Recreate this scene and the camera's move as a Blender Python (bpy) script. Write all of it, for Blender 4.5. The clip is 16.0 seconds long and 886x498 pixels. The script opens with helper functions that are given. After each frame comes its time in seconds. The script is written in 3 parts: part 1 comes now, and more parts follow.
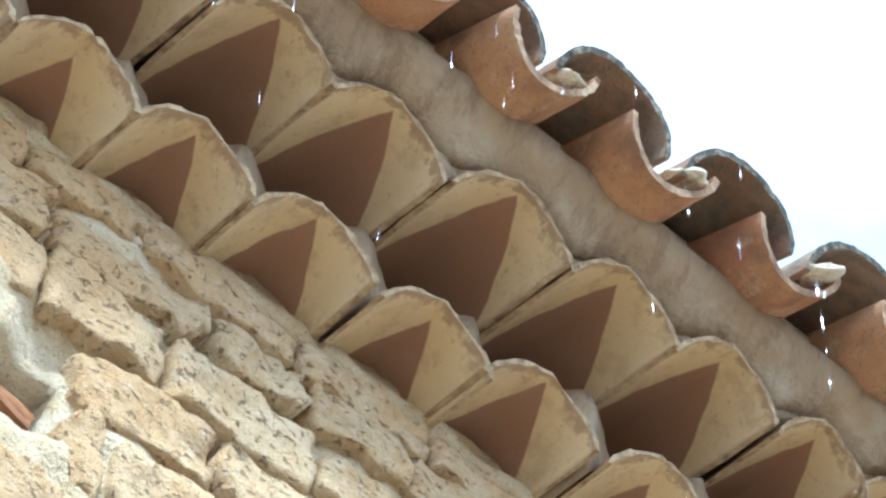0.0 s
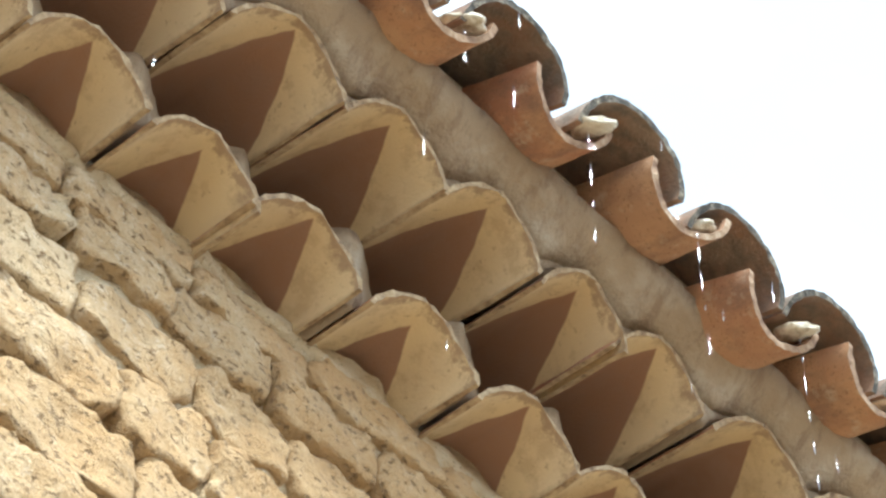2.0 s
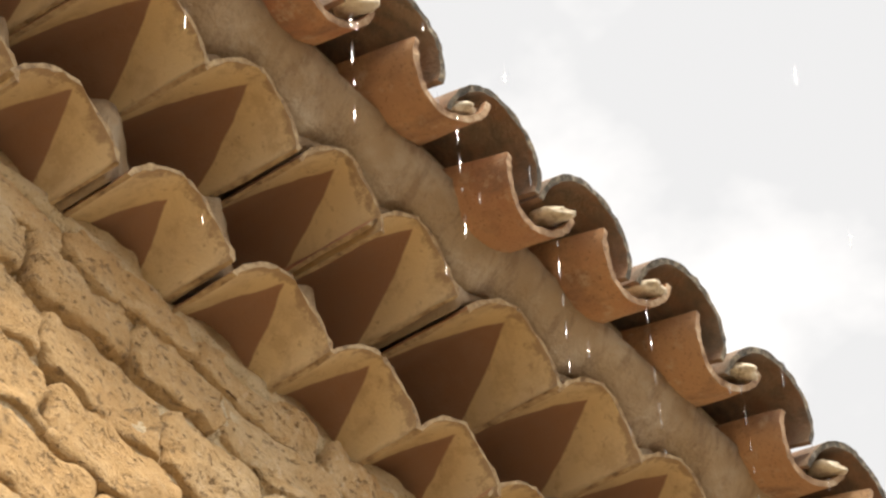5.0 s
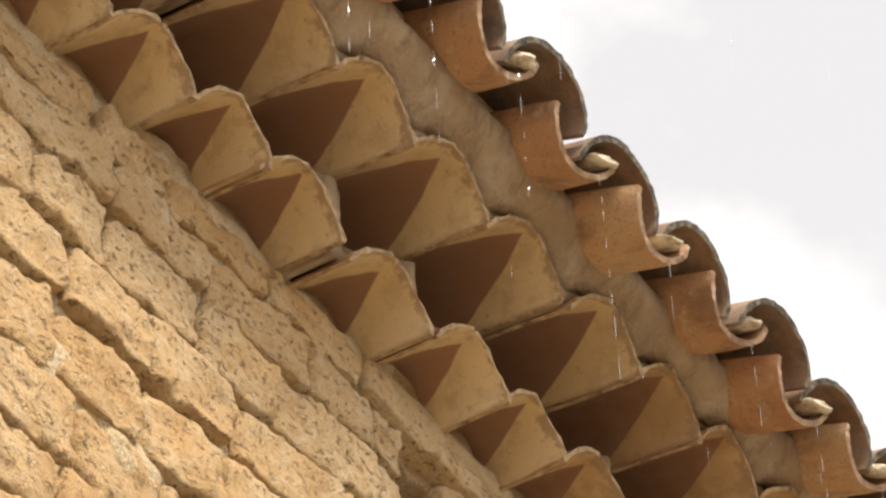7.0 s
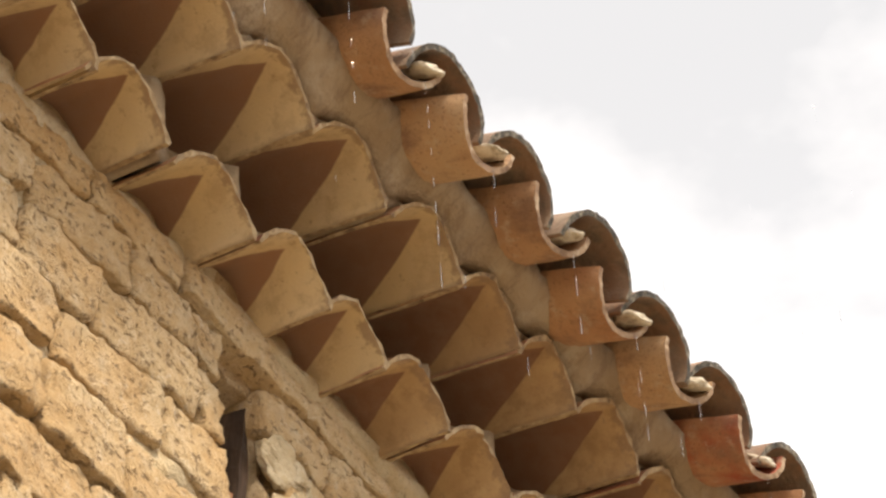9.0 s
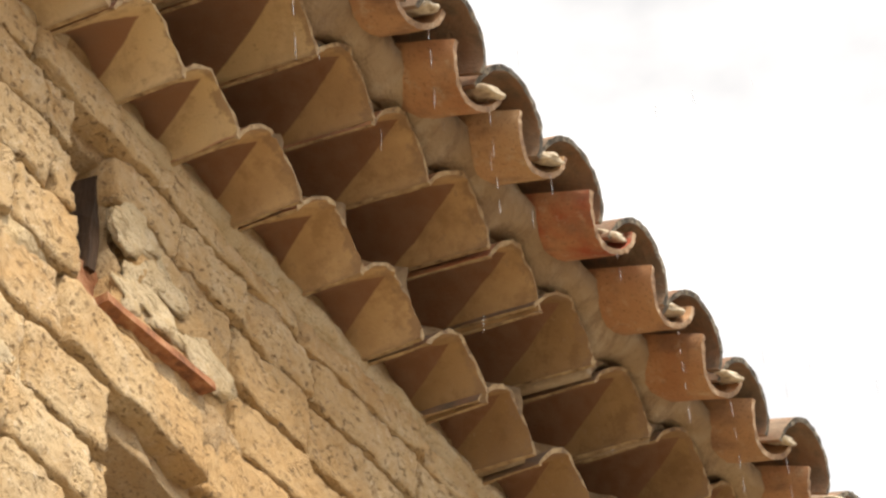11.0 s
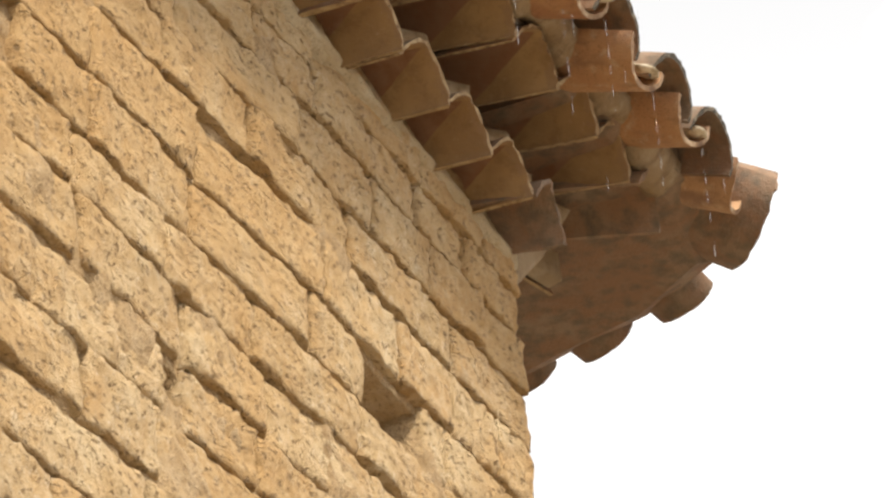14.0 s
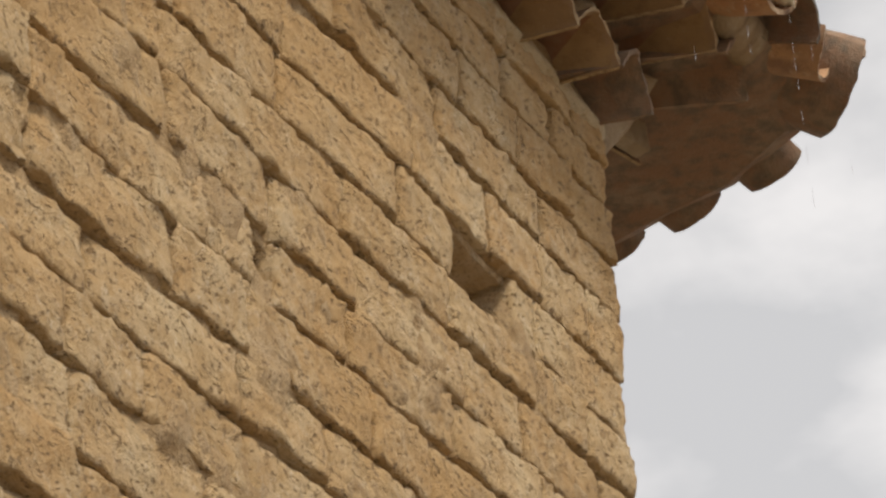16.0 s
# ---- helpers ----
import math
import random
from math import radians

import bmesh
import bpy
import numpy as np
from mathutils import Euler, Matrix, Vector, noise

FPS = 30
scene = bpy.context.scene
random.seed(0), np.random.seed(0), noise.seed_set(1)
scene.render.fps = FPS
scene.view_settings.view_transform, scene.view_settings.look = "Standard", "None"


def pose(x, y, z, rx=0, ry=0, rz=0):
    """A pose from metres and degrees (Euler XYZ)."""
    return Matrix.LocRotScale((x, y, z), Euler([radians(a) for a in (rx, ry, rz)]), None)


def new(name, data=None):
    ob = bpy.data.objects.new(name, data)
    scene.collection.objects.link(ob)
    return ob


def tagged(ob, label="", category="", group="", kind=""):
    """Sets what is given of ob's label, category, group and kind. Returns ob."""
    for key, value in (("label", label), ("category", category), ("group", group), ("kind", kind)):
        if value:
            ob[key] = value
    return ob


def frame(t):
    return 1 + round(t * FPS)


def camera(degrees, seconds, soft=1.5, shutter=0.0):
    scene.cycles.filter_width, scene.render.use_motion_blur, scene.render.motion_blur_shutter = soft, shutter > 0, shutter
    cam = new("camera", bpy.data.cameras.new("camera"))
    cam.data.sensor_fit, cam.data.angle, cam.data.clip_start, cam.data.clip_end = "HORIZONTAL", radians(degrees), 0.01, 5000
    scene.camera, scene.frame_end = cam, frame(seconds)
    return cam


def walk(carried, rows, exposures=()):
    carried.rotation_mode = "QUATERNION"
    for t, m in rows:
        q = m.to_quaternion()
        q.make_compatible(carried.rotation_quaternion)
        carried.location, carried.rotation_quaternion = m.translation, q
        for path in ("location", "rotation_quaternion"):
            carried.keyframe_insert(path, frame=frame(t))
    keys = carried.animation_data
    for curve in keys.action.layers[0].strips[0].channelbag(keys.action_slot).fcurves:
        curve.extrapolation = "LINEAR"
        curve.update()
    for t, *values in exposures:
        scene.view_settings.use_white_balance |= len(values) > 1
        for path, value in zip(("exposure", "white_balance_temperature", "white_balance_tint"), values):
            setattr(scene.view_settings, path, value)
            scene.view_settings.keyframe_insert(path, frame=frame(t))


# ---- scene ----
cam = camera(13.35, 16.0, soft=2.5)
EYE = (-0.84, -2.412, 1.604)
# seconds and the camera's turn in degrees; the camera stands still and pans along the eave
TURNS = [
    (0.0, 143.889, -1.055, -42.557),
    (0.5, 143.742, -0.226, -44.305),
    (1.0, 142.756, -0.166, -45.010),
    (1.5, 142.229, -0.222, -45.917),
    (2.0, 141.480, -0.298, -47.301),
    (2.5, 141.595, -0.006, -48.440),
    (3.0, 141.412, 0.551, -49.320),
    (3.2, 141.347, 0.656, -49.418),
    (5.3, 138.733, 1.669, -51.426),
    (5.5, 137.878, 1.667, -51.867),
    (6.0, 136.547, 1.805, -53.444),
    (6.5, 135.434, 1.947, -54.737),
    (7.0, 134.578, 1.549, -55.794),
    (7.5, 135.073, 1.707, -56.973),
    (8.0, 134.544, 1.783, -58.386),
    (8.2, 134.333, 1.963, -58.463),
    (10.3, 130.716, 3.201, -59.148),
    (10.5, 130.482, 3.271, -59.494),
    (11.0, 129.495, 3.263, -60.872),
    (11.5, 128.647, 3.096, -62.106),
    (12.0, 127.048, 2.951, -63.577),
    (12.5, 124.684, 3.344, -64.377),
    (13.0, 123.644, 3.465, -64.182),
    (13.5, 122.737, 3.284, -64.591),
    (14.0, 121.410, 3.101, -65.296),
    (14.5, 120.800, 3.276, -65.857),
    (15.0, 120.745, 3.291, -66.021),
    (15.5, 120.119, 3.422, -64.836),
    (16.0, 119.545, 2.977, -63.822),
]
# seconds, stops, kelvin, tint
EXPOSURES = [(0.0, 0.74, 4600, 2), (2.0, 0.69, 5200, 4), (3.2, 0.48, 5650, 8), (5.5, 0.17, 6800, 14), (8.0, 0.20, 6700, 15), (10.5, 0.14, 6750, 14), (12.0, 0.20, 6750, 14), (13.0, 0.08, 6700, 13), (14.0, 0.0, 6700, 13), (14.8, -0.38, 6500, 12), (16.0, -0.82, 6600, 14)]
walk(cam, [(t, pose(*EYE, rx, ry, rz)) for t, rx, ry, rz in TURNS], EXPOSURES)

# ---- daylight: a bright rainy sky with a veiled sun ----
SUN_ELEVATION, SUN_AZIMUTH = 52.0, 212.0
world = bpy.data.worlds.new("world")
scene.world = world
world.use_nodes = True
wn, wl = world.node_tree.nodes, world.node_tree.links
wn.clear()
w_out = wn.new("ShaderNodeOutputWorld")
w_bg = wn.new("ShaderNodeBackground")
w_bg.inputs["Strength"].default_value = 0.1
w_sky = wn.new("ShaderNodeTexSky")
w_sky.sky_type = "NISHITA"
w_sky.sun_disc = False
w_sky.sun_elevation, w_sky.sun_rotation = radians(SUN_ELEVATION), radians(SUN_AZIMUTH)
w_tc = wn.new("ShaderNodeTexCoord")
w_map = wn.new("ShaderNodeMapping")
w_map.inputs["Scale"].default_value = (3.0, 3.0, 5.5)
w_map.inputs["Location"].default_value = (0.35, 0.1, 0.4)
w_noise = wn.new("ShaderNodeTexNoise")
w_noise.inputs["Scale"].default_value = 1.9
w_noise.inputs["Detail"].default_value = 6.0
w_noise.inputs["Roughness"].default_value = 0.5
w_ramp = wn.new("ShaderNodeValToRGB")
w_ramp.color_ramp.elements[0].position, w_ramp.color_ramp.elements[0].color = 0.42, (0.76, 0.785, 0.79, 1)
w_ramp.color_ramp.elements[1].position, w_ramp.color_ramp.elements[1].color = 0.53, (1.06, 1.07, 1.05, 1)
w_gain = wn.new("ShaderNodeVectorMath")
w_gain.operation = "SCALE"
w_gain.inputs["Scale"].default_value = 12.5
w_mix = wn.new("ShaderNodeMix")
w_mix.data_type = "RGBA"
w_mix.inputs["Factor"].default_value = 0.975
wl.new(w_tc.outputs["Generated"], w_map.inputs["Vector"])
wl.new(w_map.outputs["Vector"], w_noise.inputs["Vector"])
wl.new(w_noise.outputs["Fac"], w_ramp.inputs["Fac"])
w_split = wn.new("ShaderNodeSeparateXYZ")
w_high = wn.new("ShaderNodeMapRange")       # the cloud cover thickens towards the zenith
w_high.interpolation_type = "SMOOTHSTEP"
w_high.inputs["From Min"].default_value, w_high.inputs["From Max"].default_value = 0.46, 0.72
w_high.inputs["To Min"].default_value, w_high.inputs["To Max"].default_value = 1.16, 0.80
w_thick = wn.new("ShaderNodeVectorMath")
w_thick.operation = "SCALE"
wl.new(w_tc.outputs["Generated"], w_split.inputs[0])
wl.new(w_split.outputs["Z"], w_high.inputs["Value"])
wl.new(w_ramp.outputs["Color"], w_thick.inputs[0])
wl.new(w_high.outputs["Result"], w_thick.inputs["Scale"])
wl.new(w_thick.outputs["Vector"], w_gain.inputs[0])
wl.new(w_sky.outputs["Color"], w_mix.inputs["A"])
wl.new(w_gain.outputs["Vector"], w_mix.inputs["B"])
wl.new(w_mix.outputs["Result"], w_bg.inputs["Color"])
wl.new(w_bg.outputs["Background"], w_out.inputs["Surface"])

sun = new("sun", bpy.data.lights.new("sun", "SUN"))
sun.data.energy, sun.data.angle, sun.data.color = 4.6, radians(11), (1.0, 0.89, 0.72)
sun.matrix_world = pose(0, -6, 12, 90 - SUN_ELEVATION, 0, 180 - SUN_AZIMUTH)


# ---- materials ----
def material(name, tone, coords="Object", rough=0.9):
    """A material with its node helpers. tone(n) returns the colour socket, and the socket that drives the bump."""
    m = bpy.data.materials.new(name)
    m.use_nodes = True
    n = Nodes(m.node_tree, coords)
    colour, height, depth = tone(n)
    n.bsdf.inputs["Roughness"].default_value = rough
    n.tree.links.new(colour, n.bsdf.inputs["Base Color"])
    bump = n.tree.nodes.new("ShaderNodeBump")
    bump.inputs["Strength"].default_value = 1.0
    bump.inputs["Distance"].default_value = depth
    n.tree.links.new(height, bump.inputs["Height"])
    n.tree.links.new(bump.outputs["Normal"], n.bsdf.inputs["Normal"])
    return m


class Nodes:
    def __init__(self, tree, coords):
        self.tree = tree
        self.bsdf = tree.nodes["Principled BSDF"]
        tc = tree.nodes.new("ShaderNodeTexCoord")
        self.info = tree.nodes.new("ShaderNodeObjectInfo")
        self.uv = tc.outputs["UV"]
        self.place = tc.outputs["Object"]
        shift = tree.nodes.new("ShaderNodeVectorMath")
        shift.operation = "MULTIPLY_ADD"
        tree.links.new(self.info.outputs["Random"], shift.inputs[0])
        shift.inputs[1].default_value = (17.0, 31.0, 23.0)
        tree.links.new(tc.outputs["Object"], shift.inputs[2])
        self.where = shift.outputs[0] if coords == "Own" else tc.outputs["Object"]
        self.random = self.info.outputs["Random"]

    def noise(self, scale, detail=4.0, rough=0.6, stretch=None):
        t = self.tree.nodes.new("ShaderNodeTexNoise")
        t.inputs["Scale"].default_value, t.inputs["Detail"].default_value, t.inputs["Roughness"].default_value = scale, detail, rough
        where = self.where
        if stretch:
            mp = self.tree.nodes.new("ShaderNodeMapping")
            mp.inputs["Scale"].default_value = stretch
            self.tree.links.new(where, mp.inputs["Vector"])
            where = mp.outputs["Vector"]
        self.tree.links.new(where, t.inputs["Vector"])
        return t.outputs["Fac"]

    def smear(self, scale, detail=5.0, rough=0.6):
        """A noise that runs on from piece to piece."""
        t = self.tree.nodes.new("ShaderNodeTexNoise")
        t.inputs["Scale"].default_value, t.inputs["Detail"].default_value, t.inputs["Roughness"].default_value = scale, detail, rough
        self.tree.links.new(self.place, t.inputs["Vector"])
        return t.outputs["Fac"]

    def steps(self, value, *stops):
        r = self.tree.nodes.new("ShaderNodeValToRGB")
        e = r.color_ramp.elements
        while len(e) < len(stops):
            e.new(0.5)
        for k, (p, c) in enumerate(stops):
            c = (c, c, c) if isinstance(c, (int, float)) else c
            e[k].position, e[k].color = p, (*c, 1)
        self.tree.links.new(value, r.inputs["Fac"])
        return r.outputs["Color"]

    def mix(self, fac, a, b, blend="MIX"):
        m = self.tree.nodes.new("ShaderNodeMix")
        m.data_type, m.blend_type = "RGBA", blend
        for v, key in ((fac, "Factor"), (a, "A"), (b, "B")):
            if isinstance(v, (int, float)) and key != "Factor":
                v = (v, v, v)
            if isinstance(v, (int, float)):
                m.inputs[key].default_value = v
            elif isinstance(v, tuple):
                m.inputs[key].default_value = (*v, 1)
            else:
                self.tree.links.new(v, m.inputs[key])
        return m.outputs["Result"]

    def maths(self, op, a, b=0.0, clamp=False):
        m = self.tree.nodes.new("ShaderNodeMath")
        m.operation, m.use_clamp = op, clamp
        for v, k in ((a, 0), (b, 1)):
            if isinstance(v, (int, float)):
                m.inputs[k].default_value = v
            else:
                self.tree.links.new(v, m.inputs[k])
        return m.outputs[0]

    def split(self, vec):
        s = self.tree.nodes.new("ShaderNodeSeparateXYZ")
        self.tree.links.new(vec, s.inputs[0])
        return s.outputs


def stone_tone(n):
    big = n.noise(5.0, 3.0)
    mid = n.noise(34.0, 6.0, 0.7)
    fine = n.noise(170.0, 4.0, 0.7)
    pits = n.steps(n.noise(88.0, 4.0, 0.62, (0.8, 1.0, 1.25)), (0.0, 0.0), (0.355, 0.0), (0.42, 1.0))
    grit = n.steps(n.noise(150.0, 3.0, 0.6), (0.36, 0.0), (0.44, 1.0))
    tint = n.mix(n.random, (0.530, 0.382, 0.204), (0.634, 0.489, 0.289))
    colour = n.mix(n.steps(big, (0.42, 0.0), (0.62, 0.7)), tint, (0.538, 0.373, 0.187))
    colour = n.mix(n.steps(n.noise(17.0, 4.0, 0.6), (0.50, 0.0), (0.62, 0.6)), colour, (0.504, 0.316, 0.133))
    colour = n.mix(n.steps(n.noise(2.3, 5.0, 0.65), (0.50, 0.0), (0.64, 0.6)), colour, (0.487, 0.299, 0.126))
    colour = n.mix(n.steps(mid, (0.42, 0.0), (0.64, 0.6)), colour, (0.661, 0.548, 0.368))
    colour = n.mix(n.steps(n.noise(11.0, 5.0, 0.65), (0.58, 0.0), (0.70, 0.45)), colour, (0.391, 0.323, 0.227))
    colour = n.mix(n.steps(n.noise(52.0, 6.0, 0.75), (0.56, 0.0), (0.64, 0.6)), colour, (0.695, 0.606, 0.454))
    colour = n.mix(n.steps(n.smear(1.7), (0.46, 0.0), (0.58, 0.62)), colour, (0.50, 0.315, 0.13))
    colour = n.mix(n.steps(n.smear(7.0), (0.50, 0.0), (0.62, 0.55)), colour, (0.53, 0.34, 0.15))
    colour = n.mix(grit, n.mix(0.25, colour, (0.287, 0.191, 0.094)), colour)
    colour = n.mix(pits, (0.333, 0.222, 0.114), colour)
    height = n.maths("ADD", n.maths("MULTIPLY", mid, 0.8), n.maths("MULTIPLY", fine, 0.5))
    height = n.maths("ADD", height, n.maths("MULTIPLY", n.split(pits)[0], 0.45))
    return colour, height, 0.012


def mortar_tone(n):
    mid = n.noise(22.0, 5.0, 0.65)
    fine = n.noise(150.0, 4.0, 0.7)
    colour = n.mix(n.steps(n.noise(4.0, 3.0), (0.35, 0.0), (0.65, 1.0)), (0.39, 0.325, 0.225), (0.47, 0.395, 0.275))
    colour = n.mix(n.steps(mid, (0.35, 0.0), (0.7, 0.7)), colour, (0.55, 0.475, 0.35))
    colour = n.mix(n.steps(fine, (0.34, 0.45), (0.42, 0.0)), colour, (0.20, 0.17, 0.13))
    return colour, n.maths("ADD", mid, n.maths("MULTIPLY", fine, 0.4)), 0.010


def pointing_tone(n):
    mid = n.noise(26.0, 5.0, 0.7)
    fine = n.noise(150.0, 4.0, 0.7)
    colour = n.mix(n.steps(n.noise(5.0, 3.0), (0.38, 0.0), (0.62, 1.0)), (0.60, 0.49, 0.31), (0.68, 0.59, 0.42))
    colour = n.mix(n.steps(mid, (0.44, 0.0), (0.62, 0.7)), colour, (0.55, 0.41, 0.22))
    colour = n.mix(n.steps(fine, (0.34, 0.8), (0.42, 0.0)), colour, (0.26, 0.19, 0.11))
    return colour, n.maths("ADD", mid, n.maths("MULTIPLY", fine, 0.5)), 0.016


def soffit_tone(n):
    mid = n.noise(13.0, 5.0, 0.6)
    colour = n.mix(n.steps(n.noise(5.0, 4.0), (0.35, 0.0), (0.65, 1.0)), (0.30, 0.22, 0.135), (0.39, 0.305, 0.20))
    colour = n.mix(n.steps(mid, (0.50, 0.0), (0.66, 0.6)), colour, (0.45, 0.385, 0.285))
    colour = n.mix(n.steps(n.noise(21.0, 5.0, 0.7, (1.6, 0.6, 0.6)), (0.50, 0.0), (0.64, 0.65)), colour, (0.21, 0.145, 0.09))
    return colour, n.maths("ADD", mid, n.maths("MULTIPLY", n.noise(90.0, 4.0, 0.7), 0.5)), 0.010


def earth_tone(n):
    mid = n.noise(30.0, 5.0, 0.7)
    fine = n.noise(160.0, 4.0, 0.75)
    colour = n.mix(n.steps(n.noise(6.0, 3.0), (0.35, 0.0), (0.65, 1.0)), (0.42, 0.28, 0.135), (0.52, 0.37, 0.20))
    colour = n.mix(n.steps(mid, (0.4, 0.0), (0.7, 0.6)), colour, (0.60, 0.48, 0.32))
    colour = n.mix(n.steps(fine, (0.36, 1.0), (0.44, 0.0)), colour, (0.20, 0.13, 0.07))
    return colour, n.maths("ADD", mid, n.maths("MULTIPLY", fine, 0.5)), 0.016


def clay_tone(n, bases=None):
    mid = n.noise(24.0, 5.0, 0.6)
    fine = n.noise(190.0, 3.0, 0.6)
    base = n.mix(n.random, *bases) if bases else n.steps(n.random, (0.0, (0.40, 0.20, 0.10)), (0.35, (0.44, 0.235, 0.12)), (0.6, (0.42, 0.26, 0.15)), (0.85, (0.37, 0.16, 0.085)), (1.0, (0.34, 0.085, 0.04)))
    colour = n.mix(n.steps(n.noise(9.0, 4.0), (0.40, 0.0), (0.62, 0.75)), base, (0.50, 0.31, 0.17))
    colour = n.mix(n.steps(n.noise(13.0, 5.0, 0.65, (1.0, 0.5, 1.0)), (0.50, 0.0), (0.64, 0.75)), colour, (0.22, 0.13, 0.09))
    colour = n.mix(n.steps(n.noise(31.0, 6.0, 0.7), (0.55, 0.0), (0.66, 0.55)), colour, (0.53, 0.43, 0.31))
    colour = n.mix(n.steps(fine, (0.33, 0.7), (0.42, 0.0)), colour, (0.22, 0.12, 0.07))
    return colour, n.maths("ADD", n.maths("MULTIPLY", mid, 0.6), n.maths("MULTIPLY", fine, 0.3)), 0.004


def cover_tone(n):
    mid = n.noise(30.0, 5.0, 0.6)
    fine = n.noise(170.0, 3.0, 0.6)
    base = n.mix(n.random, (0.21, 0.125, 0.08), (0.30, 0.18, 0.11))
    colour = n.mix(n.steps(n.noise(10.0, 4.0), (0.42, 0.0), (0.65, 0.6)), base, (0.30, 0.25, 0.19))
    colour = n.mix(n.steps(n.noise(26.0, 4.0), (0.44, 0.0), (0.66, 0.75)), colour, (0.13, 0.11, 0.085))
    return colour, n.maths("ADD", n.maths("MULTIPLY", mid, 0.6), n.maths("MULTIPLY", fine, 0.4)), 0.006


def painted_tone(n, unshaded=True, deep_shade=False):
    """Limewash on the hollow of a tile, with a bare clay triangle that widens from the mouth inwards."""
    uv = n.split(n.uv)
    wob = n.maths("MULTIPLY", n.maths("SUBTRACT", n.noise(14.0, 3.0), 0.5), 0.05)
    # the tip sits a little further in or out on each tile, and one side is narrowed to fit the camera's view
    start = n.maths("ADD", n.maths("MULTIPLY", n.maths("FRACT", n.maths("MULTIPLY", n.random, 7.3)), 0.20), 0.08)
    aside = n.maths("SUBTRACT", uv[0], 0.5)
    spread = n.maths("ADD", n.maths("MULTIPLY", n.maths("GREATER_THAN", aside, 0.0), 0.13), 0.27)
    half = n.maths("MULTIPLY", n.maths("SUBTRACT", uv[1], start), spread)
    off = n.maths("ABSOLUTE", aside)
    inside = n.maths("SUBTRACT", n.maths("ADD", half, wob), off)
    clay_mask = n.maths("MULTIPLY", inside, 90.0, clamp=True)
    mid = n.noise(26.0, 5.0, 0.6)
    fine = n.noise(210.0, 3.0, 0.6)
    # the darker lime and clay stand for weaker light near the corner
    lime = n.mix(n.random, (0.59, 0.45, 0.24), (0.67, 0.53, 0.31)) if unshaded else n.mix(n.random, (0.46, 0.31, 0.155), (0.54, 0.385, 0.205))
    if deep_shade:
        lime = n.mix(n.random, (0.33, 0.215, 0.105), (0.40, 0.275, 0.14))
    lime = n.mix(n.steps(n.noise(8.0, 4.0), (0.40, 0.0), (0.65, 0.7)), lime, (0.56, 0.44, 0.27) if unshaded else (0.24, 0.15, 0.075) if deep_shade else (0.37, 0.24, 0.12))
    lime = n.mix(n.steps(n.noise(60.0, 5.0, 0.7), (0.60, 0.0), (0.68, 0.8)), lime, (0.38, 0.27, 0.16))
    clay = n.mix(n.random, (0.26, 0.145, 0.085), (0.33, 0.185, 0.11)) if unshaded else n.mix(n.random, (0.21, 0.11, 0.06), (0.26, 0.14, 0.08))
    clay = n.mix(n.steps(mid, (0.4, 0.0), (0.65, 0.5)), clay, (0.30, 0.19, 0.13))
    lime = n.mix(n.steps(n.noise(19.0, 5.0, 0.7), (0.50, 0.0), (0.62, 0.55)), lime, (0.43, 0.31, 0.175) if unshaded else (0.21, 0.13, 0.065) if deep_shade else (0.32, 0.205, 0.10))
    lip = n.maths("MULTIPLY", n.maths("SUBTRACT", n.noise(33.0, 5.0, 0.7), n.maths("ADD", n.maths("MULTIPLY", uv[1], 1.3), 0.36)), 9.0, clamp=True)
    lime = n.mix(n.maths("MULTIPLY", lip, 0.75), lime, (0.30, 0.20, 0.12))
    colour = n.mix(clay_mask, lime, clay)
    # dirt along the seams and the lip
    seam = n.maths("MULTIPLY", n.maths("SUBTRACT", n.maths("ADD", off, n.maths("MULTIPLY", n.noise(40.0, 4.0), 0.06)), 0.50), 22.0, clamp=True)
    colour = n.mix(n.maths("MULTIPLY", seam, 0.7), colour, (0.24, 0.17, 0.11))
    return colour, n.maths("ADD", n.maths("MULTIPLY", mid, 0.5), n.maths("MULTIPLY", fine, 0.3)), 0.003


def rim_tone(n):
    mid = n.noise(40.0, 5.0, 0.65)
    fine = n.noise(200.0, 3.0, 0.6)
    colour = n.steps(mid, (0.34, (0.17, 0.115, 0.07)), (0.47, (0.36, 0.26, 0.15)), (0.66, (0.52, 0.41, 0.25)))
    return colour, n.maths("ADD", mid, n.maths("MULTIPLY", fine, 0.4)), 0.006


def ground_tone(n):
    mid = n.noise(3.0, 6.0, 0.65)
    fine = n.noise(60.0, 4.0, 0.7)
    colour = n.mix(n.steps(mid, (0.35, 0.0), (0.65, 1.0)), (0.23, 0.18, 0.12), (0.30, 0.235, 0.16))
    return colour, fine, 0.01


def lichen_tone(n):
    mid = n.noise(60.0, 5.0, 0.7)
    return n.steps(mid, (0.34, (0.035, 0.035, 0.032)), (0.50, (0.10, 0.09, 0.075)), (0.64, (0.30, 0.27, 0.21))), mid, 0.006


def lip_tone(n):
    mid = n.noise(35.0, 5.0, 0.65)
    colour = n.steps(mid, (0.36, (0.20, 0.125, 0.08)), (0.54, (0.36, 0.25, 0.16)), (0.70, (0.56, 0.47, 0.35)))
    return colour, mid, 0.005


def plug_tone(n):
    mid = n.noise(45.0, 5.0, 0.65)
    colour = n.steps(mid, (0.32, (0.30, 0.24, 0.16)), (0.50, (0.60, 0.54, 0.42)), (0.7, (0.72, 0.68, 0.57)))
    return colour, mid, 0.008


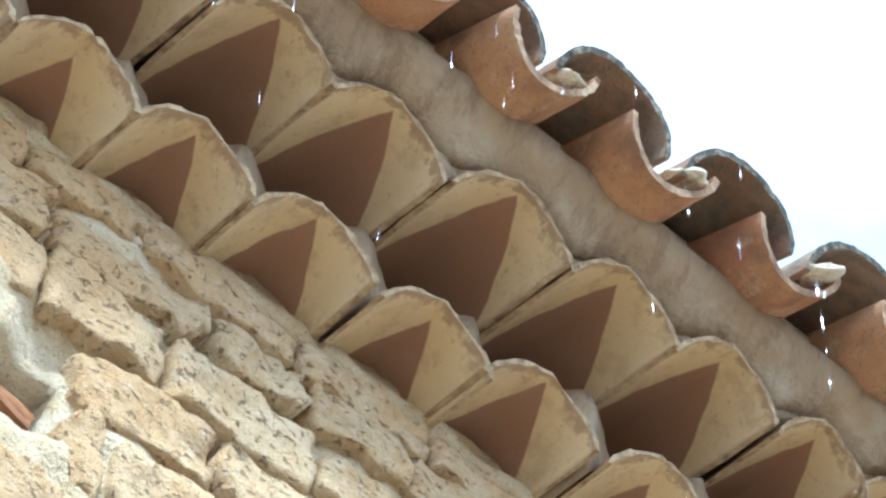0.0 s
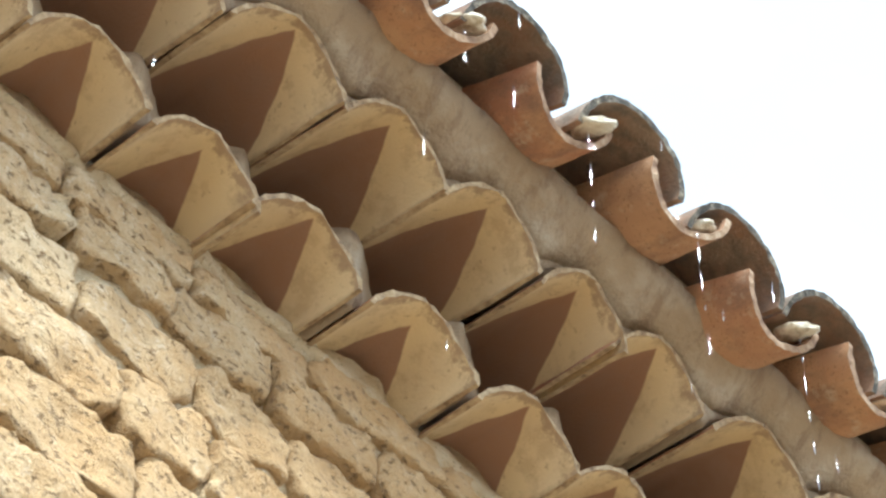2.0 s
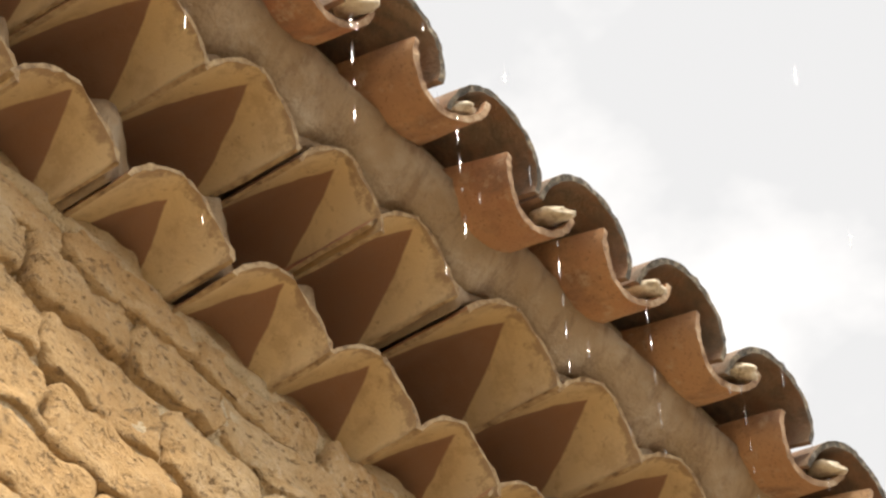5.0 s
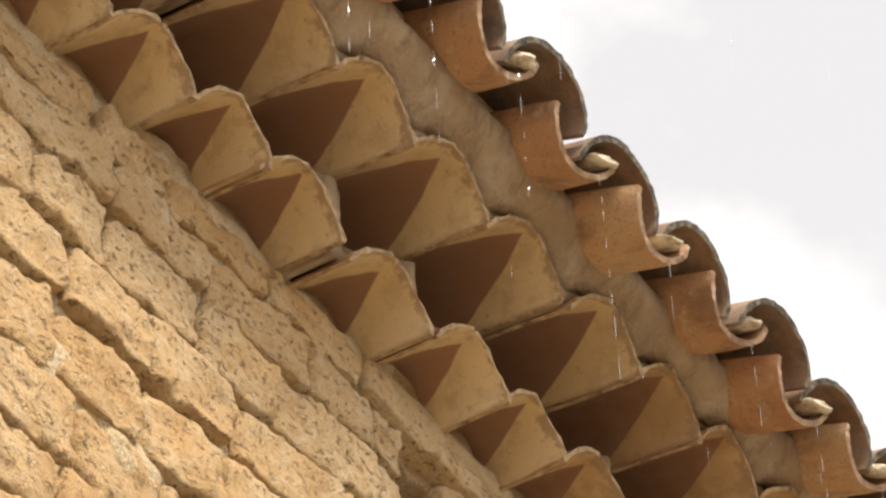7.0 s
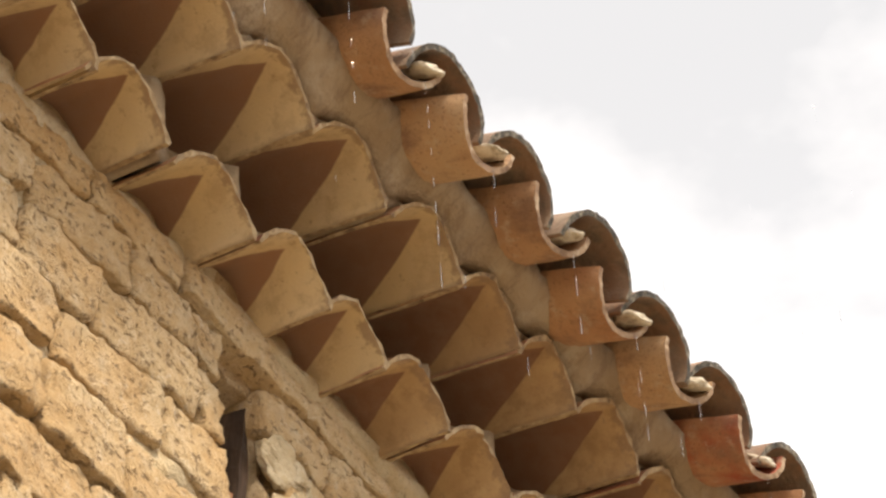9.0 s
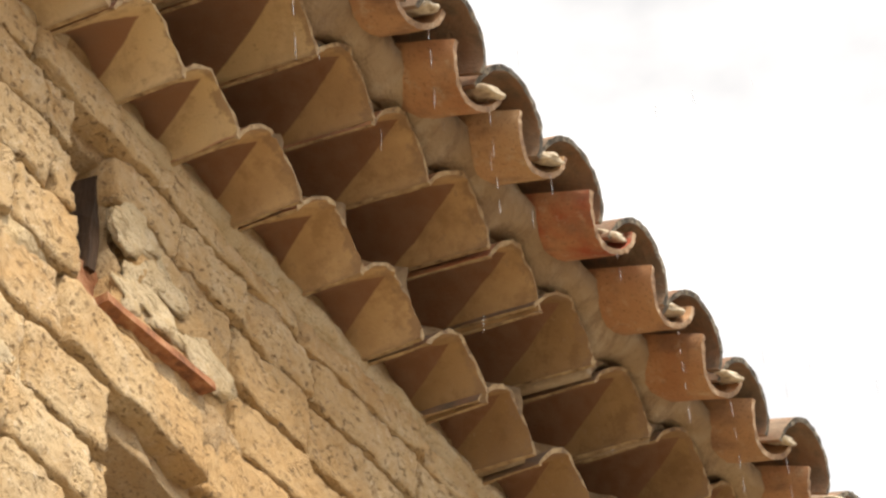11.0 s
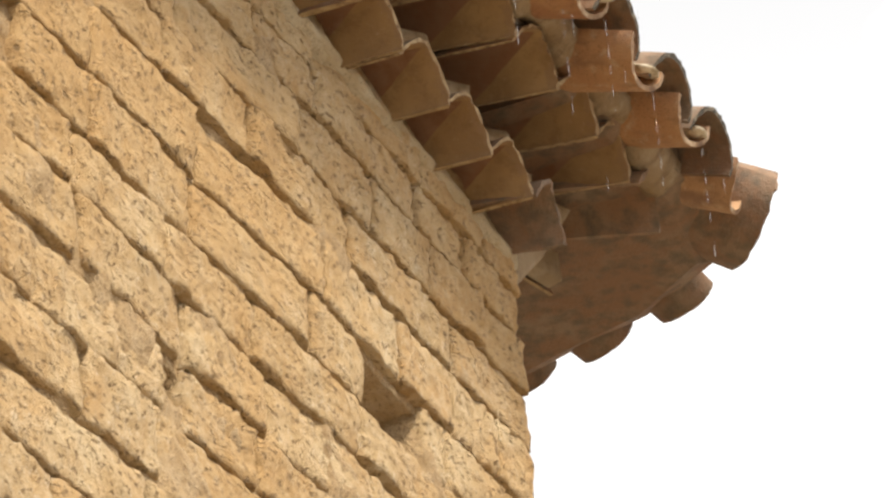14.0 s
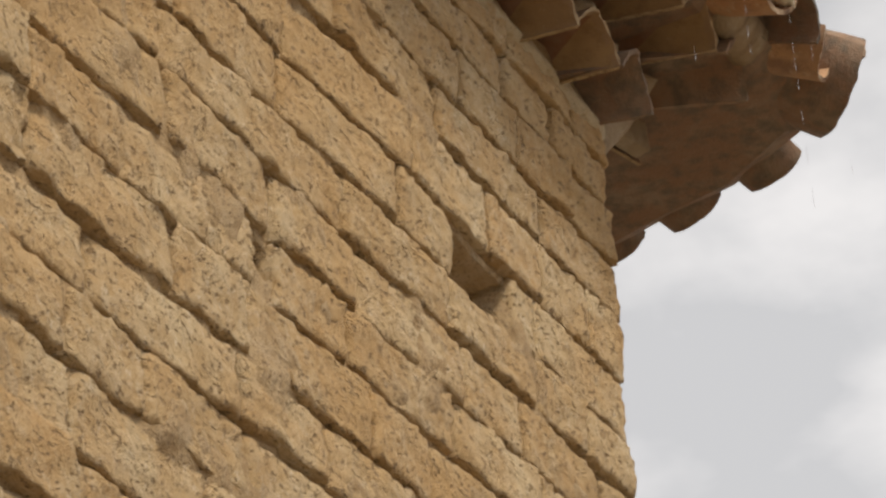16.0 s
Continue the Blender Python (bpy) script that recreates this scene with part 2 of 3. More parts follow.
def brick_tone(n):
    mid = n.noise(30.0, 5.0, 0.65)
    colour = n.steps(mid, (0.34, (0.17, 0.075, 0.04)), (0.52, (0.33, 0.145, 0.07)), (0.72, (0.45, 0.27, 0.15)))
    return colour, mid, 0.006


# near-black grain for the panel that stands for shade in a hole
def hole_shade_tone(n):
    grain = n.noise(40.0, 5.0, 0.6, (0.15, 1.0, 1.0))
    return n.steps(grain, (0.3, (0.025, 0.015, 0.010)), (0.52, (0.055, 0.032, 0.018)), (0.75, (0.12, 0.07, 0.04))), grain, 0.006


def wood_tone(n):
    grain = n.noise(40.0, 5.0, 0.6, (0.15, 1.0, 1.0))
    colour = n.steps(grain, (0.3, (0.12, 0.055, 0.03)), (0.52, (0.30, 0.14, 0.06)), (0.75, (0.46, 0.25, 0.11)))
    return colour, grain, 0.005


STONE = material("pale limestone", stone_tone, "Own")
MORTAR = material("grey lime mortar", mortar_tone)
SOFFIT = material("brownish mortar", soffit_tone)
EARTH = material("sandy earth mortar", earth_tone)
RIM = material("dirty tile edge", rim_tone, "Own")
CLAY = material("orange clay", clay_tone, "Own", 0.8)
RED_CLAY = material("deep red clay", lambda n: clay_tone(n, ((0.36, 0.075, 0.035), (0.33, 0.085, 0.04))), "Own", 0.7)
BUFF_CLAY = material("buff clay", lambda n: clay_tone(n, ((0.52, 0.36, 0.21), (0.48, 0.33, 0.19))), "Own", 0.8)
# weathered cover tiles; on side and corner pieces the dark tone stands for shade
COVER = material("weathered clay, also dark for shade", cover_tone, "Own", 0.85)
# two darker copies of the limewash, with shade put into the colour
DEEP_SHADED = material("ochre limewash darkened for deep shade", lambda n: painted_tone(n, False, True), "Own", 0.85)
SHADED = material("ochre limewash darkened for shade", lambda n: painted_tone(n, False), "Own", 0.85)
PAINTED = material("limewashed clay", painted_tone, "Own", 0.85)
LICHEN = material("tile edge dark with lichen", lichen_tone, "Own")
LIP = material("pale worn tile lip", lip_tone, "Own")
PLUG = material("pale broken mortar", plug_tone, "Own")
PALE = material("pale lime pointing", pointing_tone)
GROUND = material("pale paving earth", ground_tone)
BRICK = material("dull red brick", brick_tone, "Own")
HOLE_SHADE = material("near-black brown for hole shade", hole_shade_tone)
WOOD = material("reddish timber", wood_tone)


# ---- builders ----
def solid(name, verts, faces, mats, parent=None, label="", uvs=None, slots=None, smooth=True):
    me = bpy.data.meshes.new(name)
    me.from_pydata([tuple(v) for v in verts], [], [tuple(f) for f in faces])
    for m in mats:
        me.materials.append(m)
    if slots is not None:
        me.polygons.foreach_set("material_index", slots)
    if uvs is not None:
        layer = me.uv_layers.new(name="UVMap")
        flat = [c for p in me.polygons for vi in p.vertices for c in uvs[vi]]
        layer.data.foreach_set("uv", flat)
    me.polygons.foreach_set("use_smooth", [smooth] * len(me.polygons))
    me.update()
    ob = new(name, me)
    if parent:
        ob.parent = parent
    if label:
        ob["label"] = label
    return ob


def share(name, me, parent, m, label=""):
    ob = new(name, me)
    ob.parent = parent
    ob.matrix_basis = m
    if label:
        ob["label"] = label
    return ob


def tile_data(name, half, rise, thick, length, depth, mats, rng, taper=0.0, up=True, power=2.0, n=20, rows=6, rough=0.002, side=1, skew=0.0):
    """A curved roof tile: its mouth at y = 0, its body towards +y. up: hollow below; otherwise hollow above.
    mats: hollow side, back and rims. depth: the length over which v runs from 0 to 1."""
    sgn = 1 if up else -1
    verts, uvs, faces, slots = [], [], [], []
    way = [0.0]
    spot = lambda i: Vector((half * math.copysign(abs(math.cos(math.pi * i / n)) ** (2 / power), math.cos(math.pi * i / n)), rise * abs(math.sin(math.pi * i / n)) ** (2 / power)))
    for i in range(n):
        way.append(way[-1] + (spot(i + 1) - spot(i)).length)
    for shell in (0, 1):
        for j in range(rows + 1):
            y = length * (j / rows) ** 1.3
            k = 1 - taper * y / length
            for i in range(n + 1):
                a = math.pi * (1 - i / n)
                rx, rz = (half + shell * thick) * k, (rise + shell * thick) * k
                wob = 1 + rng.uniform(-1, 1) * rough / half
                ca, sa = math.copysign(abs(math.cos(a)) ** (2 / power), math.cos(a)), abs(math.sin(a)) ** (2 / power)
                yy = y + (rng.uniform(-1, 1) * rough * 1.5 + 0.003 * math.sin(3 * a + rise * 50) if j == 0 else 0)
                verts.append((rx * ca * wob + skew * sa, yy, sgn * rz * sa * wob))
                uvs.append((way[i] / way[n], y / depth))
    at = lambda s, j, i: (s * (rows + 1) + j) * (n + 1) + i
    def quad(a, b, c, d, slot):
        faces.append((a, b, c, d))
        slots.append(slot)
    for j in range(rows):
        for i in range(n):
            quad(at(0, j, i), at(0, j, i + 1), at(0, j + 1, i + 1), at(0, j + 1, i), 0)
            quad(at(1, j, i), at(1, j + 1, i), at(1, j + 1, i + 1), at(1, j, i + 1), 1)
        for i in (0, n):
            quad(at(0, j, i), at(0, j + 1, i), at(1, j + 1, i), at(1, j, i), side)
    for i in range(n):
        quad(at(0, 0, i), at(1, 0, i), at(1, 0, i + 1), at(0, 0, i + 1), 2)
        quad(at(0, rows, i), at(0, rows, i + 1), at(1, rows, i + 1), at(1, rows, i), 1)
    me = bpy.data.meshes.new(name)
    me.from_pydata(verts, [], faces)
    for m in mats:
        me.materials.append(m)
    me.polygons.foreach_set("material_index", slots)
    layer = me.uv_layers.new(name="UVMap")
    layer.data.foreach_set("uv", [c for p in me.polygons for vi in p.vertices for c in uvs[vi]])
    me.polygons.foreach_set("use_smooth", [s != 2 for s in slots])
    bm = bmesh.new()
    bm.from_mesh(me)
    bmesh.ops.recalc_face_normals(bm, faces=bm.faces)
    for e in bm.edges:
        if len(e.link_faces) == 2 and e.calc_face_angle(0) > 0.9:
            e.smooth = False
    bm.to_mesh(me)
    bm.free()
    return me


# ---- plan, in metres: the wall's face is y = FACE, its corner at x = CORNER ----
CORNER, FACE, WEST, BACK = 5.170, -0.035, -3.6, 3.6
LOW_X, LOW_Y, LOW_Z = 0.508, -0.172, 5.481      # crown line of tile 0, mouth, springing
UP_X, UP_Y, UP_Z = 0.726, -0.280, 5.646
PITCH = 0.2
CAN_X, CAN_Y, CAN_Z, CAN_PITCH = 1.140 - 0.072, -0.437, 5.805, 0.2276
SLOPE = 20.0
# the crown lines of the cornice tiles, numbered along each row and spaced to fit the camera's view
LOW_XS = dict(enumerate((0.700, 0.898, 1.110, 1.294, 1.520, 1.734, 1.926, 2.114, 2.282, 2.512, 2.716, 2.892, 3.066, 3.270, 3.470, 3.686, 3.866, 4.085, 4.262, 4.462, 4.660, 4.845, 5.020), 1))
UP_XS = dict(enumerate((0.923, 1.138, 1.344, 1.535, 1.729, 1.888, 2.108, 2.309, 2.508, 2.720, 2.938, 3.129, 3.312, 3.507, 3.711, 3.888, 4.129, 4.358, 4.555, 4.750, 4.945, 5.135, 5.300), 1))
# the roof's channels, and the height of their springing: both placed to fit the camera's view, dropping towards the
# corner
CAN_XS = dict(enumerate((1.297, 1.547, 1.777, 1.998, 2.214, 2.451, 2.671, 2.870, 3.120, 3.322, 3.540, 3.783, 4.013, 4.223, 4.463, 4.696, 4.930, 5.196), 1))
CAN_ZS = dict(enumerate((5.822, 5.836, 5.833, 5.796, 5.822, 5.839, 5.808, 5.778, 5.798, 5.772, 5.783, 5.781, 5.771, 5.754, 5.768, 5.757, 5.726, 5.748), 1))
low_x = lambda i: LOW_XS.get(i, LOW_X + PITCH * i)
up_x = lambda i: UP_XS.get(i, UP_X + PITCH * i)
can_x = lambda i: CAN_XS.get(i, CAN_X + CAN_PITCH * i)
can_z = lambda i: CAN_ZS.get(i, 5.825 if i < 1 else 5.735)
view_drop = lambda x: -0.026 * max(0.0, x - 2.4)
SIDE_TURN = -20.0                                # the side wall is turned from square to fit the camera's view
SIDE = pose(CORNER, FACE, 0, 0, 0, 90 + SIDE_TURN)  # local x runs along the side wall, local -y out of it

# ---- ground ----
bm = bmesh.new()
bmesh.ops.create_grid(bm, x_segments=40, y_segments=40, size=1500)
me = bpy.data.meshes.new("ground")
bm.to_mesh(me)
bm.free()
me.materials.append(GROUND)
tagged(new("ground", me), "pale beaten earth ground round the old house", "ground", kind="structure")

# ---- wall ----
HOLES = [  # x0, x1, z0, z1, depth: putlog holes and gaps where stones are gone
    (4.413, 4.659, 4.783, 4.911, 0.24),
    (2.80, 3.161, 4.744, 4.872, 0.24),
    (2.705, 2.825, 5.115, 5.385, 0.34),
    (0.44, 0.648, 4.98, 5.094, 0.20),
    (3.654, 3.743, 4.483, 4.537, 0.10),
]


def in_hole(x, z, grow=0.0):
    return next((h for h in HOLES if h[0] - grow < x < h[1] + grow and h[2] - grow < z < h[3] + grow), None)


def wall_core(name, x0, x1, z0, z1, step, face, thick, mat, holes=False, pale=None):
    """A wall with an uneven front at y = face, and a flat back."""
    nx, nz = max(2, round((x1 - x0) / step)), max(2, round((z1 - z0) / step))
    verts, faces = [], []
    for k in range(nz + 1):
        for i in range(nx + 1):
            x, z = x0 + (x1 - x0) * i / nx, z0 + (z1 - z0) * k / nz
            y = face + 0.016 * noise.noise((x * 9, 3.1, z * 9)) + 0.009 * noise.noise((x * 31, 7.7, z * 31))
            if holes:  # the joints are pointed flush in the west, and in patches elsewhere
                y -= 0.010 * min(1.0, max(0.0, (2.66 - x) / 0.1)) + 0.036 * min(0.6, max(0.0, noise.noise((x * 5, 1.1, z * 7)) + 0.12))
            h = in_hole(x, z) if holes else None
            y -= 0.010 * min(1.0, max(0.0, (5.0 - z) / 0.5)) if holes else 0
            verts.append((x, y + (h[4] if h else 0), z))
    at = lambda i, k: k * (nx + 1) + i
    faces = [(at(i, k), at(i + 1, k), at(i + 1, k + 1), at(i, k + 1)) for k in range(nz) for i in range(nx)]
    b = len(verts)
    verts += [(x0, thick, z0), (x1, thick, z0), (x1, thick, z1), (x0, thick, z1)]
    faces += [(b + 3, b + 2, b + 1, b), (b, b + 1, at(nx, 0), at(0, 0)),
              (b + 2, b + 3, at(0, nz), at(nx, nz)), (b + 1, b + 2, at(nx, nz), at(nx, 0)), (b + 3, b, at(0, 0), at(0, nz))]
    slots = [1 if pale and verts[f[0]][0] < 2.70 else 0 for f in faces]
    return solid(name, verts, faces, [mat, pale] if pale else [mat], slots=slots)


STONES_FROM, STONES_LOW, STONES_TOP = 0.30, 3.66, 5.492
wall_front = tagged(wall_core("wall_front", STONES_FROM, CORNER - 0.03, STONES_LOW, 5.55, 0.012, FACE + 0.019, 0.5, EARTH, True, PALE),
                    "pale limestone rubble wall in sandy mortar, with putlog holes", "wall", kind="structure")
tagged(wall_core("wall_front_west", WEST, STONES_FROM - 0.004, 0.0, 5.55, 0.12, FACE, 0.5, EARTH), "sandy rubble wall of the old house", "wall", kind="structure")
tagged(wall_core("wall_front_base", STONES_FROM, CORNER, 0.0, STONES_LOW - 0.004, 0.12, FACE, 0.5, EARTH), "sandy rubble wall of the old house", "wall", kind="structure")


def box(name, x0, x1, y0, y1, z0, z1, mat, m=Matrix()):
    v = [m @ Vector((x, y, z)) for z in (z0, z1) for x, y in ((x0, y0), (x1, y0), (x1, y1), (x0, y1))]
    return solid(name, v, [(3, 2, 1, 0), (4, 5, 6, 7), (0, 1, 5, 4), (1, 2, 6, 5), (2, 3, 7, 6), (3, 0, 4, 7)], [mat], smooth=False)


tagged(box("wall_side", 0.5, 3.9, 0.0, 0.45, 0, 5.6, EARTH, SIDE), "sandy rubble side wall of the old house", "wall", kind="structure")
tagged(box("wall_back", WEST, 6.2, BACK, BACK + 0.4, 0, 5.6, EARTH), "sandy rubble back wall of the old house", "wall", kind="structure")
tagged(box("wall_west", WEST, WEST + 0.4, 0.5, BACK, 0, 5.6, EARTH), "sandy rubble west wall of the old house", "wall", kind="structure")


def stone_data(x0, x1, z0, z1, rng, ragged, proud, back):
    """One hewn stone: a rough, broken front with uneven edges, and sides that run back into the joint."""
    nu, nv = 24, 13
    cx, cz, hx, hz = (x0 + x1) / 2, (z0 + z1) / 2, (x1 - x0) / 2, (z1 - z0) / 2
    seed = rng.uniform(0, 90)
    tilt_x, tilt_z = rng.uniform(-0.05, 0.05), rng.uniform(-0.03, 0.06) + rng.uniform(-0.02, 0.04) * ragged
    # each corner is knocked in by its own amount
    knock = [(rng.uniform(0, 0.22 * ragged) * hz * 2, rng.uniform(0, 0.30 * ragged) * hz) for _ in range(4)]
    verts, faces = [], []
    for j in range(nv + 1):
        for i in range(nu + 1):
            u, v = 2 * i / nu - 1, 2 * j / nv - 1
            kx, kz = knock[(u > 0) + 2 * (v > 0)]
            c = (abs(u) * abs(v)) ** 3
            w = 0.003 + 0.017 * ragged
            x = cx + hx * u - math.copysign(kx * c, u) + w * noise.noise((u * 1.6 + seed, v * 1.6, 1.0))
            z = cz + hz * v - math.copysign(kz * c, v) + w * noise.noise((u * 2.2 + seed, v * 1.5, 9.0)) + 0.005 * noise.noise((u * 7 + seed, v * 2, 4.0))
            x += (0.006 - 0.004 * min(1, ragged)) * noise.noise((x * 38, z * 38, seed + 3))
            z += (0.007 - 0.004 * min(1, ragged)) * noise.noise((x * 42, z * 30, seed + 7))
            edge = max(1 - (1 - abs(u)) * hx / hz, v if v > 0 else -v - 0.06)
            fall = (max(0.0, edge - 0.88) / 0.12) ** 2
            ridge = abs(noise.noise((x * 22 + seed, z * 26, 5.0)))
            y = FACE - proud + fall * 0.009 + (0.006 + 0.010 * ragged) * noise.noise((x * 11 + seed, z * 13, 2.0)) + (0.006 + 0.005 * ragged) * ridge + (0.006 - 0.003 * ragged) * noise.noise((x * 48, z * 48, seed)) + 0.002 * noise.noise((x * 95, z * 95, seed))
            verts.append((x, y + tilt_x * (x - cx) + tilt_z * (z - cz), z))
    at = lambda i, j: j * (nu + 1) + i
    faces = [(at(i, j), at(i + 1, j), at(i + 1, j + 1), at(i, j + 1)) for j in range(nv) for i in range(nu)]
    ring = [at(i, 0) for i in range(nu + 1)] + [at(nu, j) for j in range(1, nv + 1)] + [at(i, nv) for i in range(nu - 1, -1, -1)] + [at(0, j) for j in range(nv - 1, 0, -1)]
    b = len(verts)
    verts += [(cx + (verts[k][0] - cx) * 0.985, back, cz + (verts[k][2] - cz) * 0.97) for k in ring]
    m = len(ring)
    faces += [(ring[k], b + k, b + (k + 1) % m, ring[(k + 1) % m]) for k in range(m)]
    return verts, faces


def lay_stones():
    rng = random.Random(5)
    z = STONES_TOP
    rest_v, rest_f, count = [], [], 0
    heights = [0.075, 0.105, 0.125, 0.12, 0.14, 0.13, 0.115, 0.13, 0.12, 0.135, 0.12, 0.125, 0.13, 0.12, 0.13]
    for row, h in enumerate(heights):
        x = STONES_FROM + rng.uniform(-0.05, 0.1) if row else STONES_FROM
        while x < CORNER - 0.03:
            ragged = max(0.12, min(1.0, 1.0 - (x - 0.8) / 3.2)) * rng.uniform(0.7, 1.15)
            w = rng.uniform(0.15, 0.27) if x < 2.6 else rng.uniform(0.20, 0.46)
            end = x + w
            if end > CORNER - 0.11:
                end = CORNER
            gap = 0.002 + 0.007 * rng.random() ** 2
            drift = 0.012 * noise.noise((x * 1.2, row * 3.3, 0.5))
            z1, z0 = z + drift - gap / 2, z - h + drift + gap / 2
            cuts = [(x + gap / 2, end - gap / 2)]
            for hx0, hx1, hz0, hz1, _ in HOLES:
                if hz0 < (z0 + z1) / 2 + h * 0.30 and hz1 > (z0 + z1) / 2 - h * 0.30:
                    new_cuts = []
                    for a, b in cuts:
                        if b <= hx0 or a >= hx1:
                            new_cuts.append((a, b))
                        else:
                            new_cuts += [c for c in ((a, hx0), (hx1, b)) if c[1] - c[0] > 0.05]
                    cuts = new_cuts
            for a, b in cuts:
                proud = 0.006 + rng.uniform(0, 0.008) + (0.014 if a < 2.69 else 0)
                v, f = stone_data(a, b, z0, z1, rng, ragged, proud, FACE + 0.09)
                seen = z0 > 3.66
                if count < 330 and seen:
                    solid("stone", v, f, [STONE], wall_front)
                    count += 1
                else:
                    k = len(rest_v)
                    rest_v += v
                    rest_f += [tuple(q + k for q in g) for g in f]
            x = end
        z -= h
    if rest_v:
        tagged(solid("stones", rest_v, rest_f, [STONE], wall_front), kind="stuff")
    print("STONES", count)


# ---- mortar bed between the tiles ----
def ellipse(d, half, rise):
    d -= 0.014 * max(0.0, 1 - (d / half) ** 2)
    return rise * max(0.0, 1 - abs(d / half) ** 1.45) ** (1 / 1.45)


def bed(name, x0, x1, crowns, half, rise, spring, top, face, back, mat, tilt=0.0, m=Matrix(), lump=0.008, draw=0.070, inset=0.024):
    """The mortar above and between a row of arched tiles: a front that follows the arches and draws back over their crowns."""
    step = 0.010
    n = round((x1 - x0) / step)
    rows = 5
    verts, faces = [], []
    climb = math.tan(radians(tilt))
    for i in range(n + 1):
        x = x0 + (x1 - x0) * i / n
        d = min((x - c for c in crowns), key=abs)
        arch = ellipse(d, half, rise)
        y0 = face + inset + draw * (arch / rise) ** 1.6
        low = spring + arch + (y0 - face) * climb
        high = max(top, low + 0.004)
        for k in range(rows + 1):
            z = low + (high - low) * k / rows
            y = y0 + lump * noise.noise((x * 17, 2.0, z * 17)) + lump * 0.6 * noise.noise((x * 45, 5.0, z * 45))
            verts.append(m @ Vector((x, y, z)))
        verts.append(m @ Vector((x, back, high + 0.06)))
        verts.append(m @ Vector((x, back, low + (back - y0) * climb)))
    w = rows + 3
    for i in range(n):
        for k in range(w):
            a, b = i * w + k, i * w + (k + 1) % w
            faces.append((a, a + w, b + w, b))
    faces += [tuple(range(w)), tuple(n * w + k for k in reversed(range(w)))]
    return solid(name, verts, faces, [mat])


rng = random.Random(11)
LOW_N, UP_N = range(-4, 23), range(-5, 23)
TILT_LOW, TILT_UP = 3.0, 7.0
lower = tagged(bed("cornice_lower", LOW_X - 4.5 * PITCH, LOW_X + 23.0 * PITCH, [low_x(i) for i in LOW_N] + [5.035], 0.108, 0.097, LOW_Z, UP_Z + 0.004, LOW_Y + 0.002, 0.12, SOFFIT, TILT_LOW),
               "lower cornice of limewashed hollow tiles in grey mortar", "cornice", kind="structure")
upper = tagged(bed("cornice_upper", UP_X - 5.5 * PITCH, CORNER + 0.14, [up_x(i) for i in UP_N] + [5.335], 0.108, 0.100, UP_Z, 5.77, UP_Y + 0.001, 0.0, SOFFIT, TILT_UP, draw=0.006, inset=0.012),
               "upper cornice of limewashed hollow tiles in grey mortar", "cornice", kind="structure")
low_tiles = [tile_data("eave_tile", 0.0925, 0.083, 0.008, 0.36, 0.150, [PAINTED, CLAY, RIM], rng, power=1.45, side=2, skew=0.014) for _ in range(5)]
up_tiles = [tile_data("eave_tile", 0.0925, 0.086, 0.008, 0.40, 0.140, [PAINTED, CLAY, RIM], rng, power=1.45, side=2, skew=0.014) for _ in range(5)]


def lay_row(numbers, data, place, y, z, tilt, parent, m=Matrix(), label=""):
    for i in numbers:
        j = lambda s: rng.uniform(-s, s)
        room = min(1.04, (place(i + 1) - place(i - 1)) / 2 / PITCH)
        share("eave_tile", data[rng.randrange(len(data))], parent,
              m @ pose(place(i), y + j(0.006), z + j(0.004), tilt + j(1.5), j(2.0), j(1.6)) @ Matrix.Diagonal((room, 1, 1, 1)), label)


# the same tiles in darkened limewash, for the dimmer end of the eave
low_shaded = [tile_data("eave_tile", 0.0925, 0.083, 0.008, 0.36, 0.150, [SHADED, CLAY, RIM], rng, power=1.45, side=2, skew=0.014) for _ in range(5)]
up_shaded = [tile_data("eave_tile", 0.0925, 0.086, 0.008, 0.40, 0.140, [SHADED, CLAY, RIM], rng, power=1.45, side=2, skew=0.014) for _ in range(5)]
low_deep = [tile_data("eave_tile", 0.0925, 0.083, 0.008, 0.36, 0.150, [DEEP_SHADED, COVER, RIM], rng, power=1.45, side=2, skew=0.014) for _ in range(3)]
up_deep = [tile_data("eave_tile", 0.0925, 0.086, 0.008, 0.40, 0.140, [DEEP_SHADED, COVER, RIM], rng, power=1.45, side=2, skew=0.014) for _ in range(3)]
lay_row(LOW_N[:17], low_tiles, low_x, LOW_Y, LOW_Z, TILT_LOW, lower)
lay_row(LOW_N[20:], low_deep, low_x, LOW_Y, LOW_Z, TILT_LOW, lower, label="tile with brown limewash darkened for deep shade")
lay_row(LOW_N[17:20], low_shaded, low_x, LOW_Y, LOW_Z, TILT_LOW, lower, label="tile with ochre limewash darkened for shade")
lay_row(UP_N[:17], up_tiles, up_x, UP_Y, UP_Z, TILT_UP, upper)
lay_row(UP_N[21:], up_deep, up_x, UP_Y, UP_Z, TILT_UP, upper, label="tile with brown limewash darkened for deep shade")
lay_row(UP_N[17:21], up_shaded, up_x, UP_Y, UP_Z, TILT_UP, upper, label="tile with ochre limewash darkened for shade")

# the same cornice along the side wall, and the tiles that turn the corner
side_lower = tagged(bed("cornice_side_lower", 0.25, 3.6, [0.35 + PITCH * i for i in range(17)], 0.108, 0.097, LOW_Z, UP_Z + 0.004, LOW_Y + 0.014, 0.12, SOFFIT, TILT_LOW, SIDE),
                    "lower side cornice of hollow tiles in grey mortar", "cornice", kind="structure")
